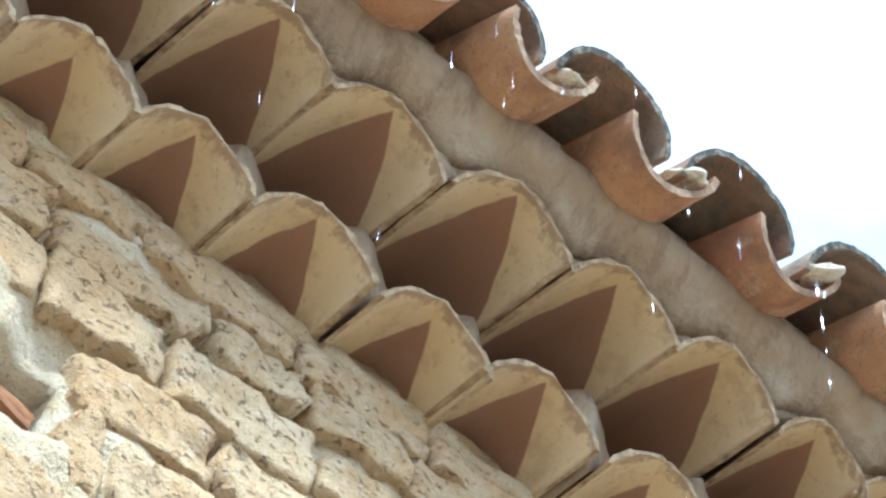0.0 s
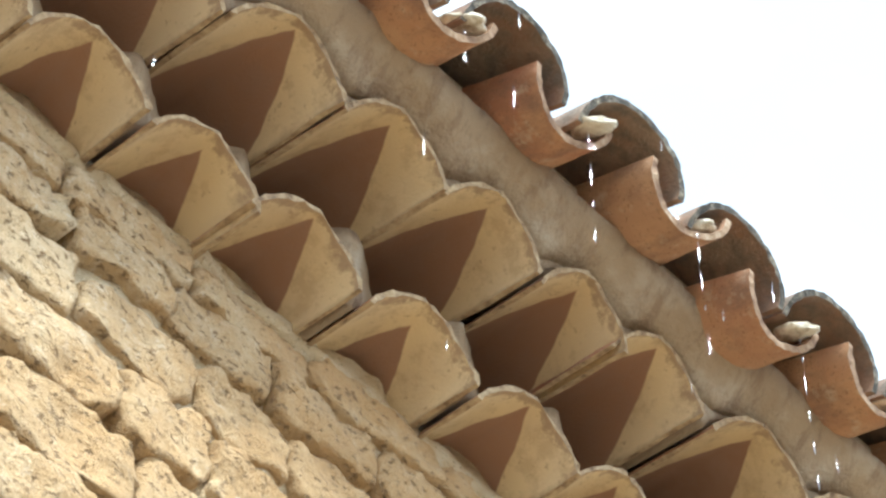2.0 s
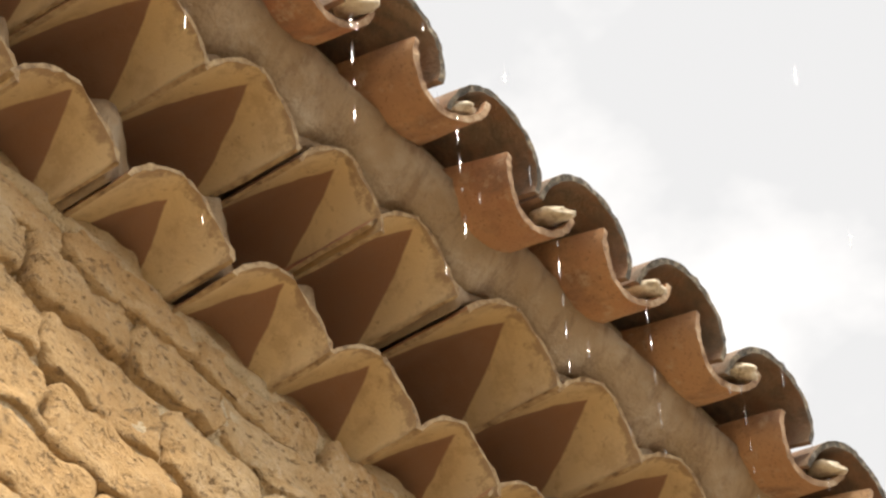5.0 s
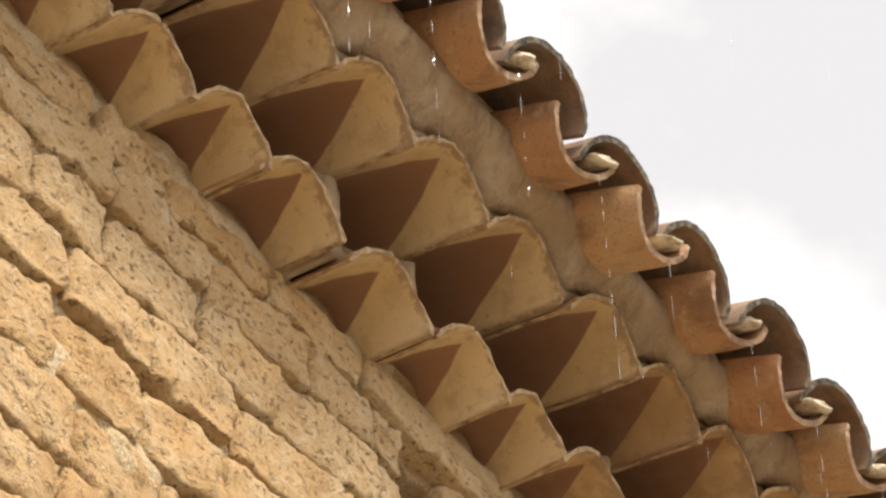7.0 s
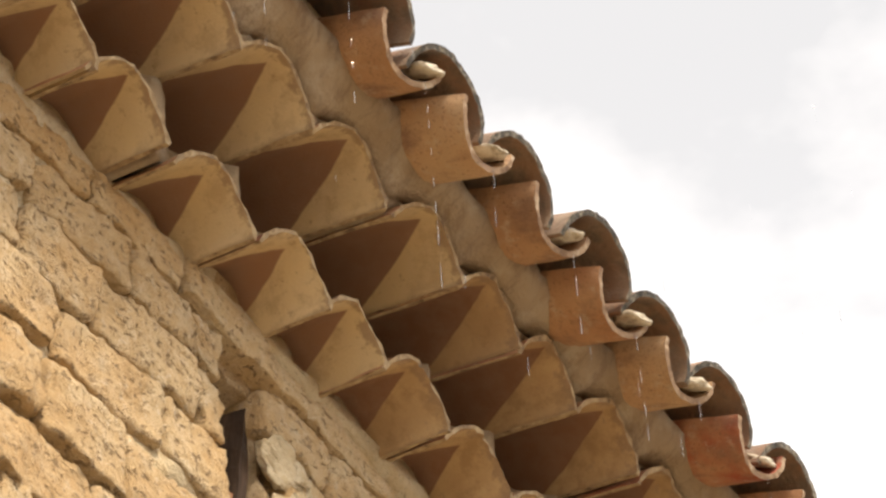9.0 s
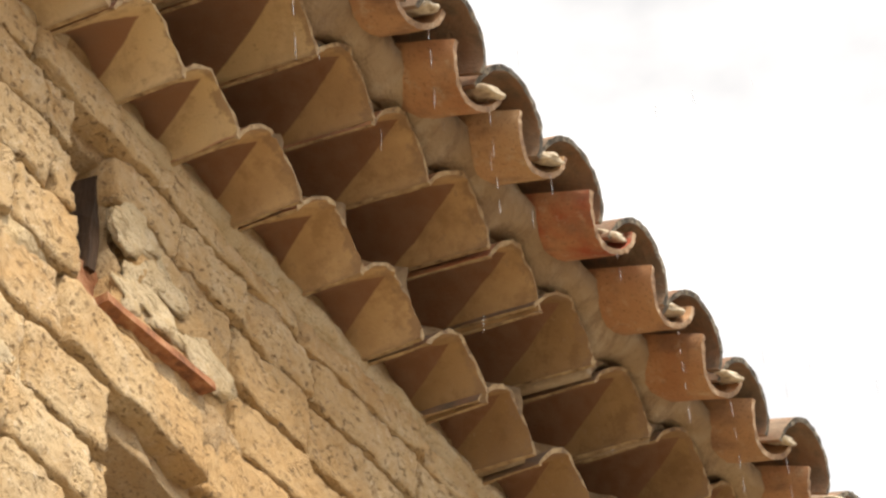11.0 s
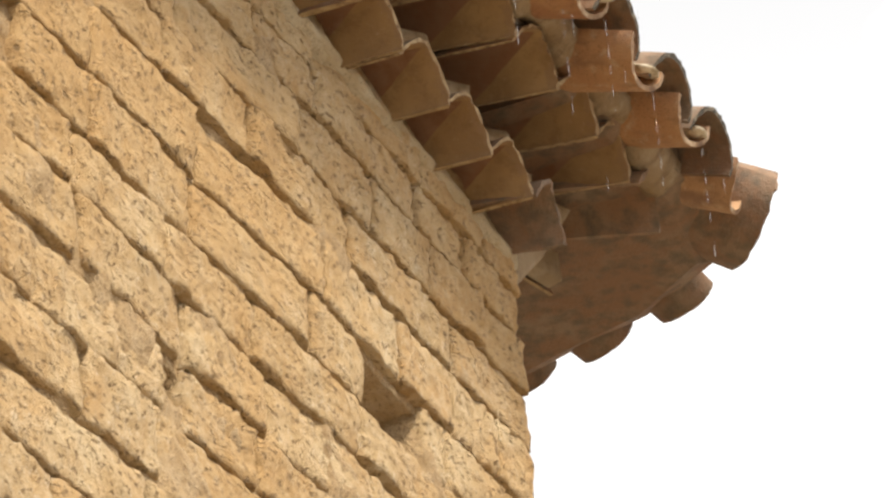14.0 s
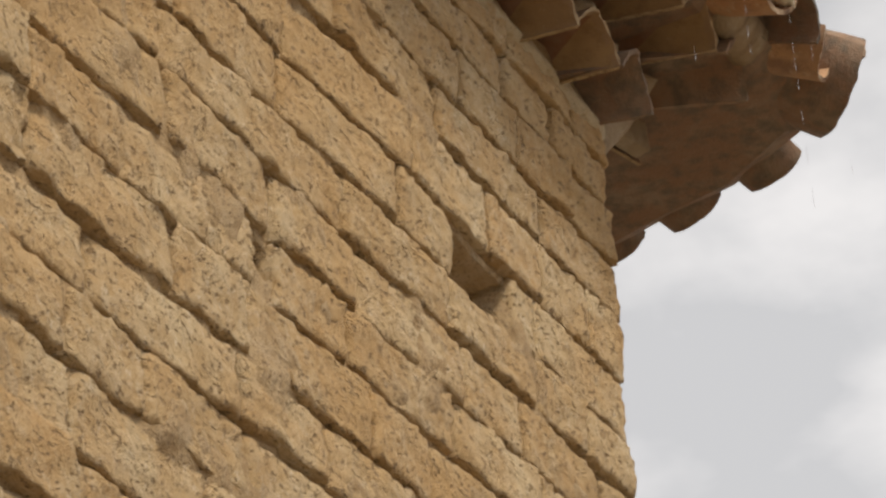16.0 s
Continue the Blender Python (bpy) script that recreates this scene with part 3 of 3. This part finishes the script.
side_upper = tagged(bed("cornice_side_upper", 0.15, 3.6, [0.30 + PITCH * i for i in range(17)], 0.108, 0.100, UP_Z, 5.77, UP_Y - 0.06, 0.0, SOFFIT, TILT_UP, SIDE),
                    "upper side cornice of hollow tiles in grey mortar", "cornice", kind="structure")
lay_row(range(0, 16), low_deep, lambda i: 0.35 + PITCH * i, LOW_Y, LOW_Z, TILT_LOW, side_lower, SIDE)
lay_row(range(0, 16), up_deep, lambda i: 0.30 + PITCH * i, UP_Y - 0.07, UP_Z, TILT_UP, side_upper, SIDE)
# dark clay instead of limewash, which puts the corner's shade into the colour
bare = [tile_data("eave_tile", 0.0925, 0.088, 0.010, 0.36, 0.150, [COVER, COVER, COVER], rng, power=1.45, side=2, skew=0.014) for _ in range(2)]
share("eave_tile", bare[1], upper, pose(5.335, -0.275, UP_Z - 0.004, 6, 0, 12), "bare brown clay tile turned towards the corner, toned dark for its shade")
share("eave_tile", bare[0], lower, pose(5.035, -0.172, LOW_Z, 3, 0, 8), "bare brown clay tile turned towards the corner, toned dark for its shade")

# mortar over the wall's head, closing the hollows of the lower tiles
def fillet(name, x0, x1, pts, mat, lump, m=Matrix(), step=0.012, drop=lambda x: 0.0, drop_from=0.0, dip=lambda x, y: 0.0):
    """A long uneven bed with the cross-section pts in (y, z), drawn along x."""
    n = round((x1 - x0) / step)
    w = len(pts)
    verts, faces = [], []
    for i in range(n + 1):
        x = x0 + (x1 - x0) * i / n
        for k, (y, z) in enumerate(pts):
            dy = lump * noise.noise((x * 12, k * 1.7, 1.0)) + lump * 0.5 * noise.noise((x * 34, k * 2.9, 4.0))
            dz = lump * noise.noise((x * 11, k * 1.3, 8.0))
            verts.append(m @ Vector((x, y + dy, z + dz + drop(x) * min(1.0, max(0.0, (drop_from - y) / 0.06)) + dip(x, y))))
    for i in range(n):
        for k in range(w):
            a, b = i * w + k, i * w + (k + 1) % w
            faces.append((a, b, b + w, a + w))
    faces += [tuple(reversed(range(w))), tuple(n * w + k for k in range(w))]
    return solid(name, verts, faces, [mat])


def between_arches(x, y):
    """The mortar sinks between the crowns of the upper tiles and runs out flat under the roof tiles."""
    d = min((x - up_x(i) - 0.012 for i in UP_N), key=abs)
    return -0.042 * min(1.0, abs(d) / 0.1) ** 2 * min(1.0, max(0.0, (y + 0.325) / 0.05)) if y < -0.22 else 0.0


tagged(fillet("trim_wall_head", -0.6, CORNER - 0.02, [(0.20, 5.62), (-0.016, 5.62), (-0.034, 5.53), (-0.052, 5.505), (-0.056, 5.490), (-0.050, 5.474), (-0.020, 5.460), (0.20, 5.45)], PALE, 0.010),
       "grey mortar fillet under the cornice", "mortar", kind="structure")
tagged(fillet("trim_soffit", -0.6, CORNER + 0.22, [(0.05, 5.80), (-0.20, 5.78), (-0.255, 5.746), (-0.268, 5.744), (-0.276, 5.744), (-0.286, 5.746), (-0.300, 5.753), (-0.316, 5.764), (-0.328, 5.780), (-0.334, 5.805), (-0.28, 5.86), (0.05, 5.93)], SOFFIT, 0.005, drop=lambda x: 0.55 * view_drop(x), drop_from=-0.27, dip=between_arches),
       "smooth brownish mortar bed under the roof tiles", "mortar", kind="structure")

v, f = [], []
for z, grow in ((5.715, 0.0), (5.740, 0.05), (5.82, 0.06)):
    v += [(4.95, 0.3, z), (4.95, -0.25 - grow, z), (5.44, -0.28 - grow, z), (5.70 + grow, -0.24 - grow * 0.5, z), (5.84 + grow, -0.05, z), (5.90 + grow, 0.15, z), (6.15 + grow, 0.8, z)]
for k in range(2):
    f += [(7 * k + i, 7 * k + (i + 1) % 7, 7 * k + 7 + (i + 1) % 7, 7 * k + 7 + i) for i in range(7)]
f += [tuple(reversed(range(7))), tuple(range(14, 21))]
# the packing's dark brown stands for the shade beneath the corner
tagged(solid("trim_corner", v, f, [COVER], smooth=False), "clay and mortar packing under the roof's corner, toned dark for its shade", "mortar", kind="structure")
v = [(5.18, -0.02, 5.44), (5.32, -0.04, 5.60), (5.40, 0.02, 5.62), (5.42, 0.14, 5.62), (5.30, 0.16, 5.44), (5.10, -0.05, 5.60), (5.08, 0.0, 5.47), (5.2, 0.3, 5.45), (5.2, 0.3, 5.66), (5.0, 0.0, 5.66), (5.34, -0.10, 5.69), (5.5, 0.10, 5.69)]
bm = bmesh.new()
for p in v:
    bm.verts.new(p)
bmesh.ops.convex_hull(bm, input=bm.verts)
bmesh.ops.subdivide_edges(bm, edges=bm.edges, cuts=4, use_grid_fill=True)
for p in bm.verts:
    p.co += 0.014 * noise.noise_vector(p.co * 14)
me = bpy.data.meshes.new("trim_quoin")
bm.to_mesh(me)
bm.free()
me.materials.append(SOFFIT)
tagged(new("trim_quoin", me), "lumpy brownish mortar at the head of the corner", "mortar", kind="structure")

# ---- roof ----
UPHILL = math.tan(radians(SLOPE))
RIDGE = 2.0
deck_z = lambda y: 5.885 + (y + 0.30) * UPHILL
v = [(WEST, -0.30, deck_z(-0.30)), (5.45, -0.30, deck_z(-0.30)), (4.0, RIDGE, deck_z(RIDGE)), (WEST, RIDGE, deck_z(RIDGE)),
     (6.55, 3.4, deck_z(-0.3)), (6.3, 4.3, deck_z(-0.3)), (WEST, 4.3, deck_z(-0.3))]
v += [(x, y, z - 0.05) for x, y, z in v]
f = [(0, 1, 2, 3), (1, 4, 5, 2), (3, 2, 5, 6), (7, 10, 9, 8), (8, 9, 12, 11), (10, 13, 12, 9), (0, 7, 8, 1), (1, 8, 11, 4), (4, 11, 12, 5), (5, 12, 13, 6), (6, 13, 10, 3), (3, 10, 7, 0)]
roof = tagged(solid("roof", v, f, [MORTAR], smooth=False), "hipped roof of curved orange clay tiles", "roof", kind="structure")

channel = [tile_data("channel_tile", 0.072, 0.062, 0.010, 0.42, 0.42, [CLAY, CLAY, LIP], rng, -0.18, up=False, n=30, rough=0.0010) for _ in range(5)]
cover = [tile_data("cover_tile", 0.096, 0.080, 0.010, 0.42, 0.42, [COVER, COVER, LICHEN], rng, 0.12, n=30, rough=0.0010) for _ in range(5)]
# channels for the side eave, coloured dark in place of its shade
shaded_channel = [tile_data("channel_tile", 0.072, 0.062, 0.010, 0.42, 0.42, [COVER, COVER, LIP], rng, -0.18, up=False, n=30, rough=0.0007) for _ in range(2)]
red_channel = [tile_data("channel_tile", 0.072, 0.062, 0.010, 0.42, 0.42, [RED_CLAY, RED_CLAY, LIP], rng, -0.18, up=False, n=30, rough=0.0010)]
buff_channel = [tile_data("channel_tile", 0.072, 0.062, 0.010, 0.42, 0.42, [BUFF_CLAY, BUFF_CLAY, LIP], rng, -0.18, up=False, n=30, rough=0.0010)]
ODD_TILES = {12: red_channel, 11: buff_channel, 8: buff_channel}
CAN_N = range(-6, 20)


def plug_data(k, mat=None, broken=1.0):
    """A broken lump of pale mortar."""
    bm = bmesh.new()
    bmesh.ops.create_icosphere(bm, subdivisions=3, radius=1.0)
    for p in bm.verts:
        d = 1 + 0.35 * broken * noise.noise(p.co * 1.4 + Vector((k * 5.1, 0, 0))) + 0.18 * broken * noise.noise(p.co * 4 + Vector((0, k * 3.3, 0)))
        p.co = Vector((p.co.x * 0.033, p.co.y * 0.034, p.co.z * 0.011)) * d
    me = bpy.data.meshes.new("mortar_plug")
    bm.to_mesh(me)
    bm.free()
    me.materials.append(mat or PLUG)
    me.polygons.foreach_set("use_smooth", [True] * len(me.polygons))
    return me


plugs = [plug_data(k) for k in range(4)]



def lay_roof(numbers, place, height, y, m=Matrix(), tiles=channel):
    for i in numbers:
        j = lambda s: rng.uniform(-s, s)
        x, z = place(i), height(i)
        pick = ODD_TILES.get(i, tiles) if tiles is channel else tiles
        share("channel_tile", pick[rng.randrange(len(pick))], roof, m @ pose(x, y + j(0.010), z, SLOPE + j(1.5), j(4), j(2.5)))
        lump = plugs[rng.randrange(4)]
        share("mortar_plug", lump, roof, m @ pose(x + 0.046 + j(0.006), y + 0.024 + j(0.006), z - 0.012 + j(0.005), SLOPE, -22 + j(8), j(25)))
        mid, high = (x + place(i + 1)) / 2, (z + height(i + 1)) / 2
        at = m @ pose(mid + 0.002 + j(0.005), y + 0.012 + j(0.008), high - 0.036 + j(0.004), SLOPE + j(1.5), j(4), j(2.5))
        share("cover_tile", cover[rng.randrange(5)], roof, at)


lay_roof(CAN_N[:-1], can_x, can_z, CAN_Y)
lay_roof(range(1, 14), lambda i: -0.07 + CAN_PITCH * i, lambda i: CAN_Z - 0.030, -0.45 - FACE - 0.31, SIDE, tiles=shaded_channel)
# the wide tiles on the hip; the channel's dark clay stands for its shade
hip = tile_data("hip_tile", 0.130, 0.105, 0.012, 0.5, 0.5, [COVER, COVER, COVER], rng, 0.15, up=False)
share("channel_tile", hip, roof, pose(5.705, -0.375, CAN_Z - 0.005, SLOPE - 6, 0, 42))
hip = tile_data("hip_cover", 0.10, 0.085, 0.014, 0.5, 0.5, [COVER, COVER, COVER], rng, 0.15)
share("cover_tile", hip, roof, pose(5.715, -0.385, CAN_Z - 0.015, SLOPE - 8, 0, 40))
share("channel_tile", channel[2], roof, pose(5.50, -0.42, CAN_Z - 0.045, SLOPE, 0, 18))


def upper_roof():
    """The courses of tiles up the slope, behind the eave."""
    verts, faces = [], []
    for i in CAN_N:
        x = CAN_X + (i + 0.5) * CAN_PITCH
        for c in range(6):
            y0, y1 = -0.12 + c * 0.34, -0.12 + (c + 1) * 0.34 + 0.04
            if x > 5.35 - (y1 + 0.3) * 0.6:
                continue
            b = len(verts)
            for y, r in ((y0, 0.095), (y1, 0.078)):
                for k in range(9):
                    a = math.pi * k / 8
                    verts.append((x + r * math.cos(a), y, deck_z(y) + 0.03 + (0.02 if y == y0 else 0.0) + r * math.sin(a)))
            faces += [(b + k, b + k + 1, b + 10 + k, b + 9 + k) for k in range(8)]
            faces.append(tuple(range(b, b + 9)))
    ob = solid("cover_tiles", verts, faces, [COVER], roof)
    tagged(ob, kind="stuff")


upper_roof()
lay_stones()


# ---- what is stuck in the holes, and a dark panel for the shade in one ----
def rough_block(name, size, m, mat, label, category, lump=0.006):
    bm = bmesh.new()
    bmesh.ops.create_cube(bm, size=1.0)
    bmesh.ops.subdivide_edges(bm, edges=bm.edges, cuts=5, use_grid_fill=True)
    for p in bm.verts:
        q = Vector((p.co.x * size[0], p.co.y * size[1], p.co.z * size[2]))
        p.co = q + lump * noise.noise_vector(q * 25 + m.translation) + 0.4 * lump * noise.noise_vector(q * 70)
    me = bpy.data.meshes.new(name)
    bm.to_mesh(me)
    bm.free()
    me.materials.append(mat)
    ob = new(name, me)
    ob.matrix_world = m
    return tagged(ob, label, category)


rough_block("timber_end", (0.16, 0.05, 0.024), pose(0.555, FACE + 0.05, 5.062, 4, 10, 4), WOOD, "weathered orange timber end stuck in a wall hole", "timber")
rough_block("brick", (0.085, 0.20, 0.07), pose(2.785, FACE + 0.125, 5.152, 0, -14, 6), BRICK, "broken red brick wedged in a wall hole", "brick")
# an added dark panel, so that the sunlit cavity looks shaded
rough_block("board", (0.20, 0.26, 0.022), pose(2.802, FACE + 0.150, 5.275, 0, -82, 8), HOLE_SHADE, "dark panel added in a wall hole for its shade", "board")
rough_block("brick_strip", (0.30, 0.05, 0.014), pose(2.925, FACE - 0.004, 5.094, -4, -5, 0), BRICK, "thin orange brick edge laid in the stone wall", "brick", 0.004)
rough_block("lump", (0.16, 0.09, 0.10), pose(2.98, FACE + 0.02, 4.70, 0, 8, 0), STONE, "broken stone standing proud below a wall hole", "stone", 0.03)

lump_rng = random.Random(8)
crumbs = [plug_data(k + 4, PALE, 1.8) for k in range(4)]
for k in range(16):
    # crumbled bedding between the cavity and the sound stones
    x = 2.85 + 0.25 * lump_rng.random()
    z = 5.135 + 0.20 * lump_rng.random() * (1.0 - (x - 2.85) / 0.32) + 0.02 * lump_rng.random()
    size = lump_rng.uniform(0.75, 1.5)
    share("mortar_lump", crumbs[k % 4], wall_front, pose(x, FACE - 0.006, z, lump_rng.uniform(75, 105), lump_rng.uniform(-15, 15), 0) @ Matrix.Diagonal((size * 1.2, size * 0.8, size * 0.8, 1)), "crumbled pale mortar lump")

# ---- rain water that drips off the channels ----
water = bpy.data.materials.new("water")
water.use_nodes = True
wb = water.node_tree.nodes["Principled BSDF"]
wb.inputs["Base Color"].default_value = (1, 1, 1, 1)
wb.inputs["Roughness"].default_value = 0.02
wb.inputs["IOR"].default_value = 1.33
wb.inputs["Transmission Weight"].default_value = 1.0


def drips():
    verts, faces = [], []
    drop_rng = random.Random(3)

    def drop(cx, cy, cz, long, wide):
        b = len(verts)
        verts.append((cx, cy, cz))
        for k, r in ((0.35, 0.8), (0.7, 1.0), (0.92, 0.6)):
            for a in range(6):
                verts.append((cx + wide * r * math.cos(a * math.pi / 3), cy + wide * r * math.sin(a * math.pi / 3), cz - long * k))
        verts.append((cx, cy, cz - long))
        for a in range(6):
            n = (a + 1) % 6
            faces.extend([(b, b + 1 + n, b + 1 + a), (b + 19, b + 13 + a, b + 13 + n)])
            for k in (1, 7):
                faces.append((b + k + a, b + k + n, b + k + 6 + n, b + k + 6 + a))

    for i in range(-2, 19):
        x, y, z = can_x(i) + 0.012, CAN_Y - 0.002, can_z(i) - 0.080
        fall = drop_rng.uniform(0.18, 0.42) if drop_rng.random() < 0.8 else 0.05
        d = 0.0
        while d < fall:
            long, wide = drop_rng.uniform(0.012, 0.060), drop_rng.uniform(0.00035, 0.0006)
            cx, cy, cz = x + 0.02 * d + drop_rng.uniform(-1, 1) * 0.001, y - 0.01 * d, z - d
            drop(cx, cy, cz, long, wide)
            d += long + drop_rng.uniform(0.004, 0.03) * (1 + 3 * d)
    for k in range(110):
        # single drops of the shower, in front of the eave
        d = drop_rng.uniform(0.05, 0.75)
        x, y, z = drop_rng.uniform(0.4, 5.4), -0.30 - d, drop_rng.uniform(5.0, 5.8)
        long, wide = drop_rng.uniform(0.025, 0.055), drop_rng.uniform(0.0002, 0.00035)
        drop(x, y - 0.05, z, long, wide)
    tagged(solid("water_drops", verts, faces, [water]), "strings of clear rain drops falling off the tile mouths", "water drops", kind="stuff")


drips()
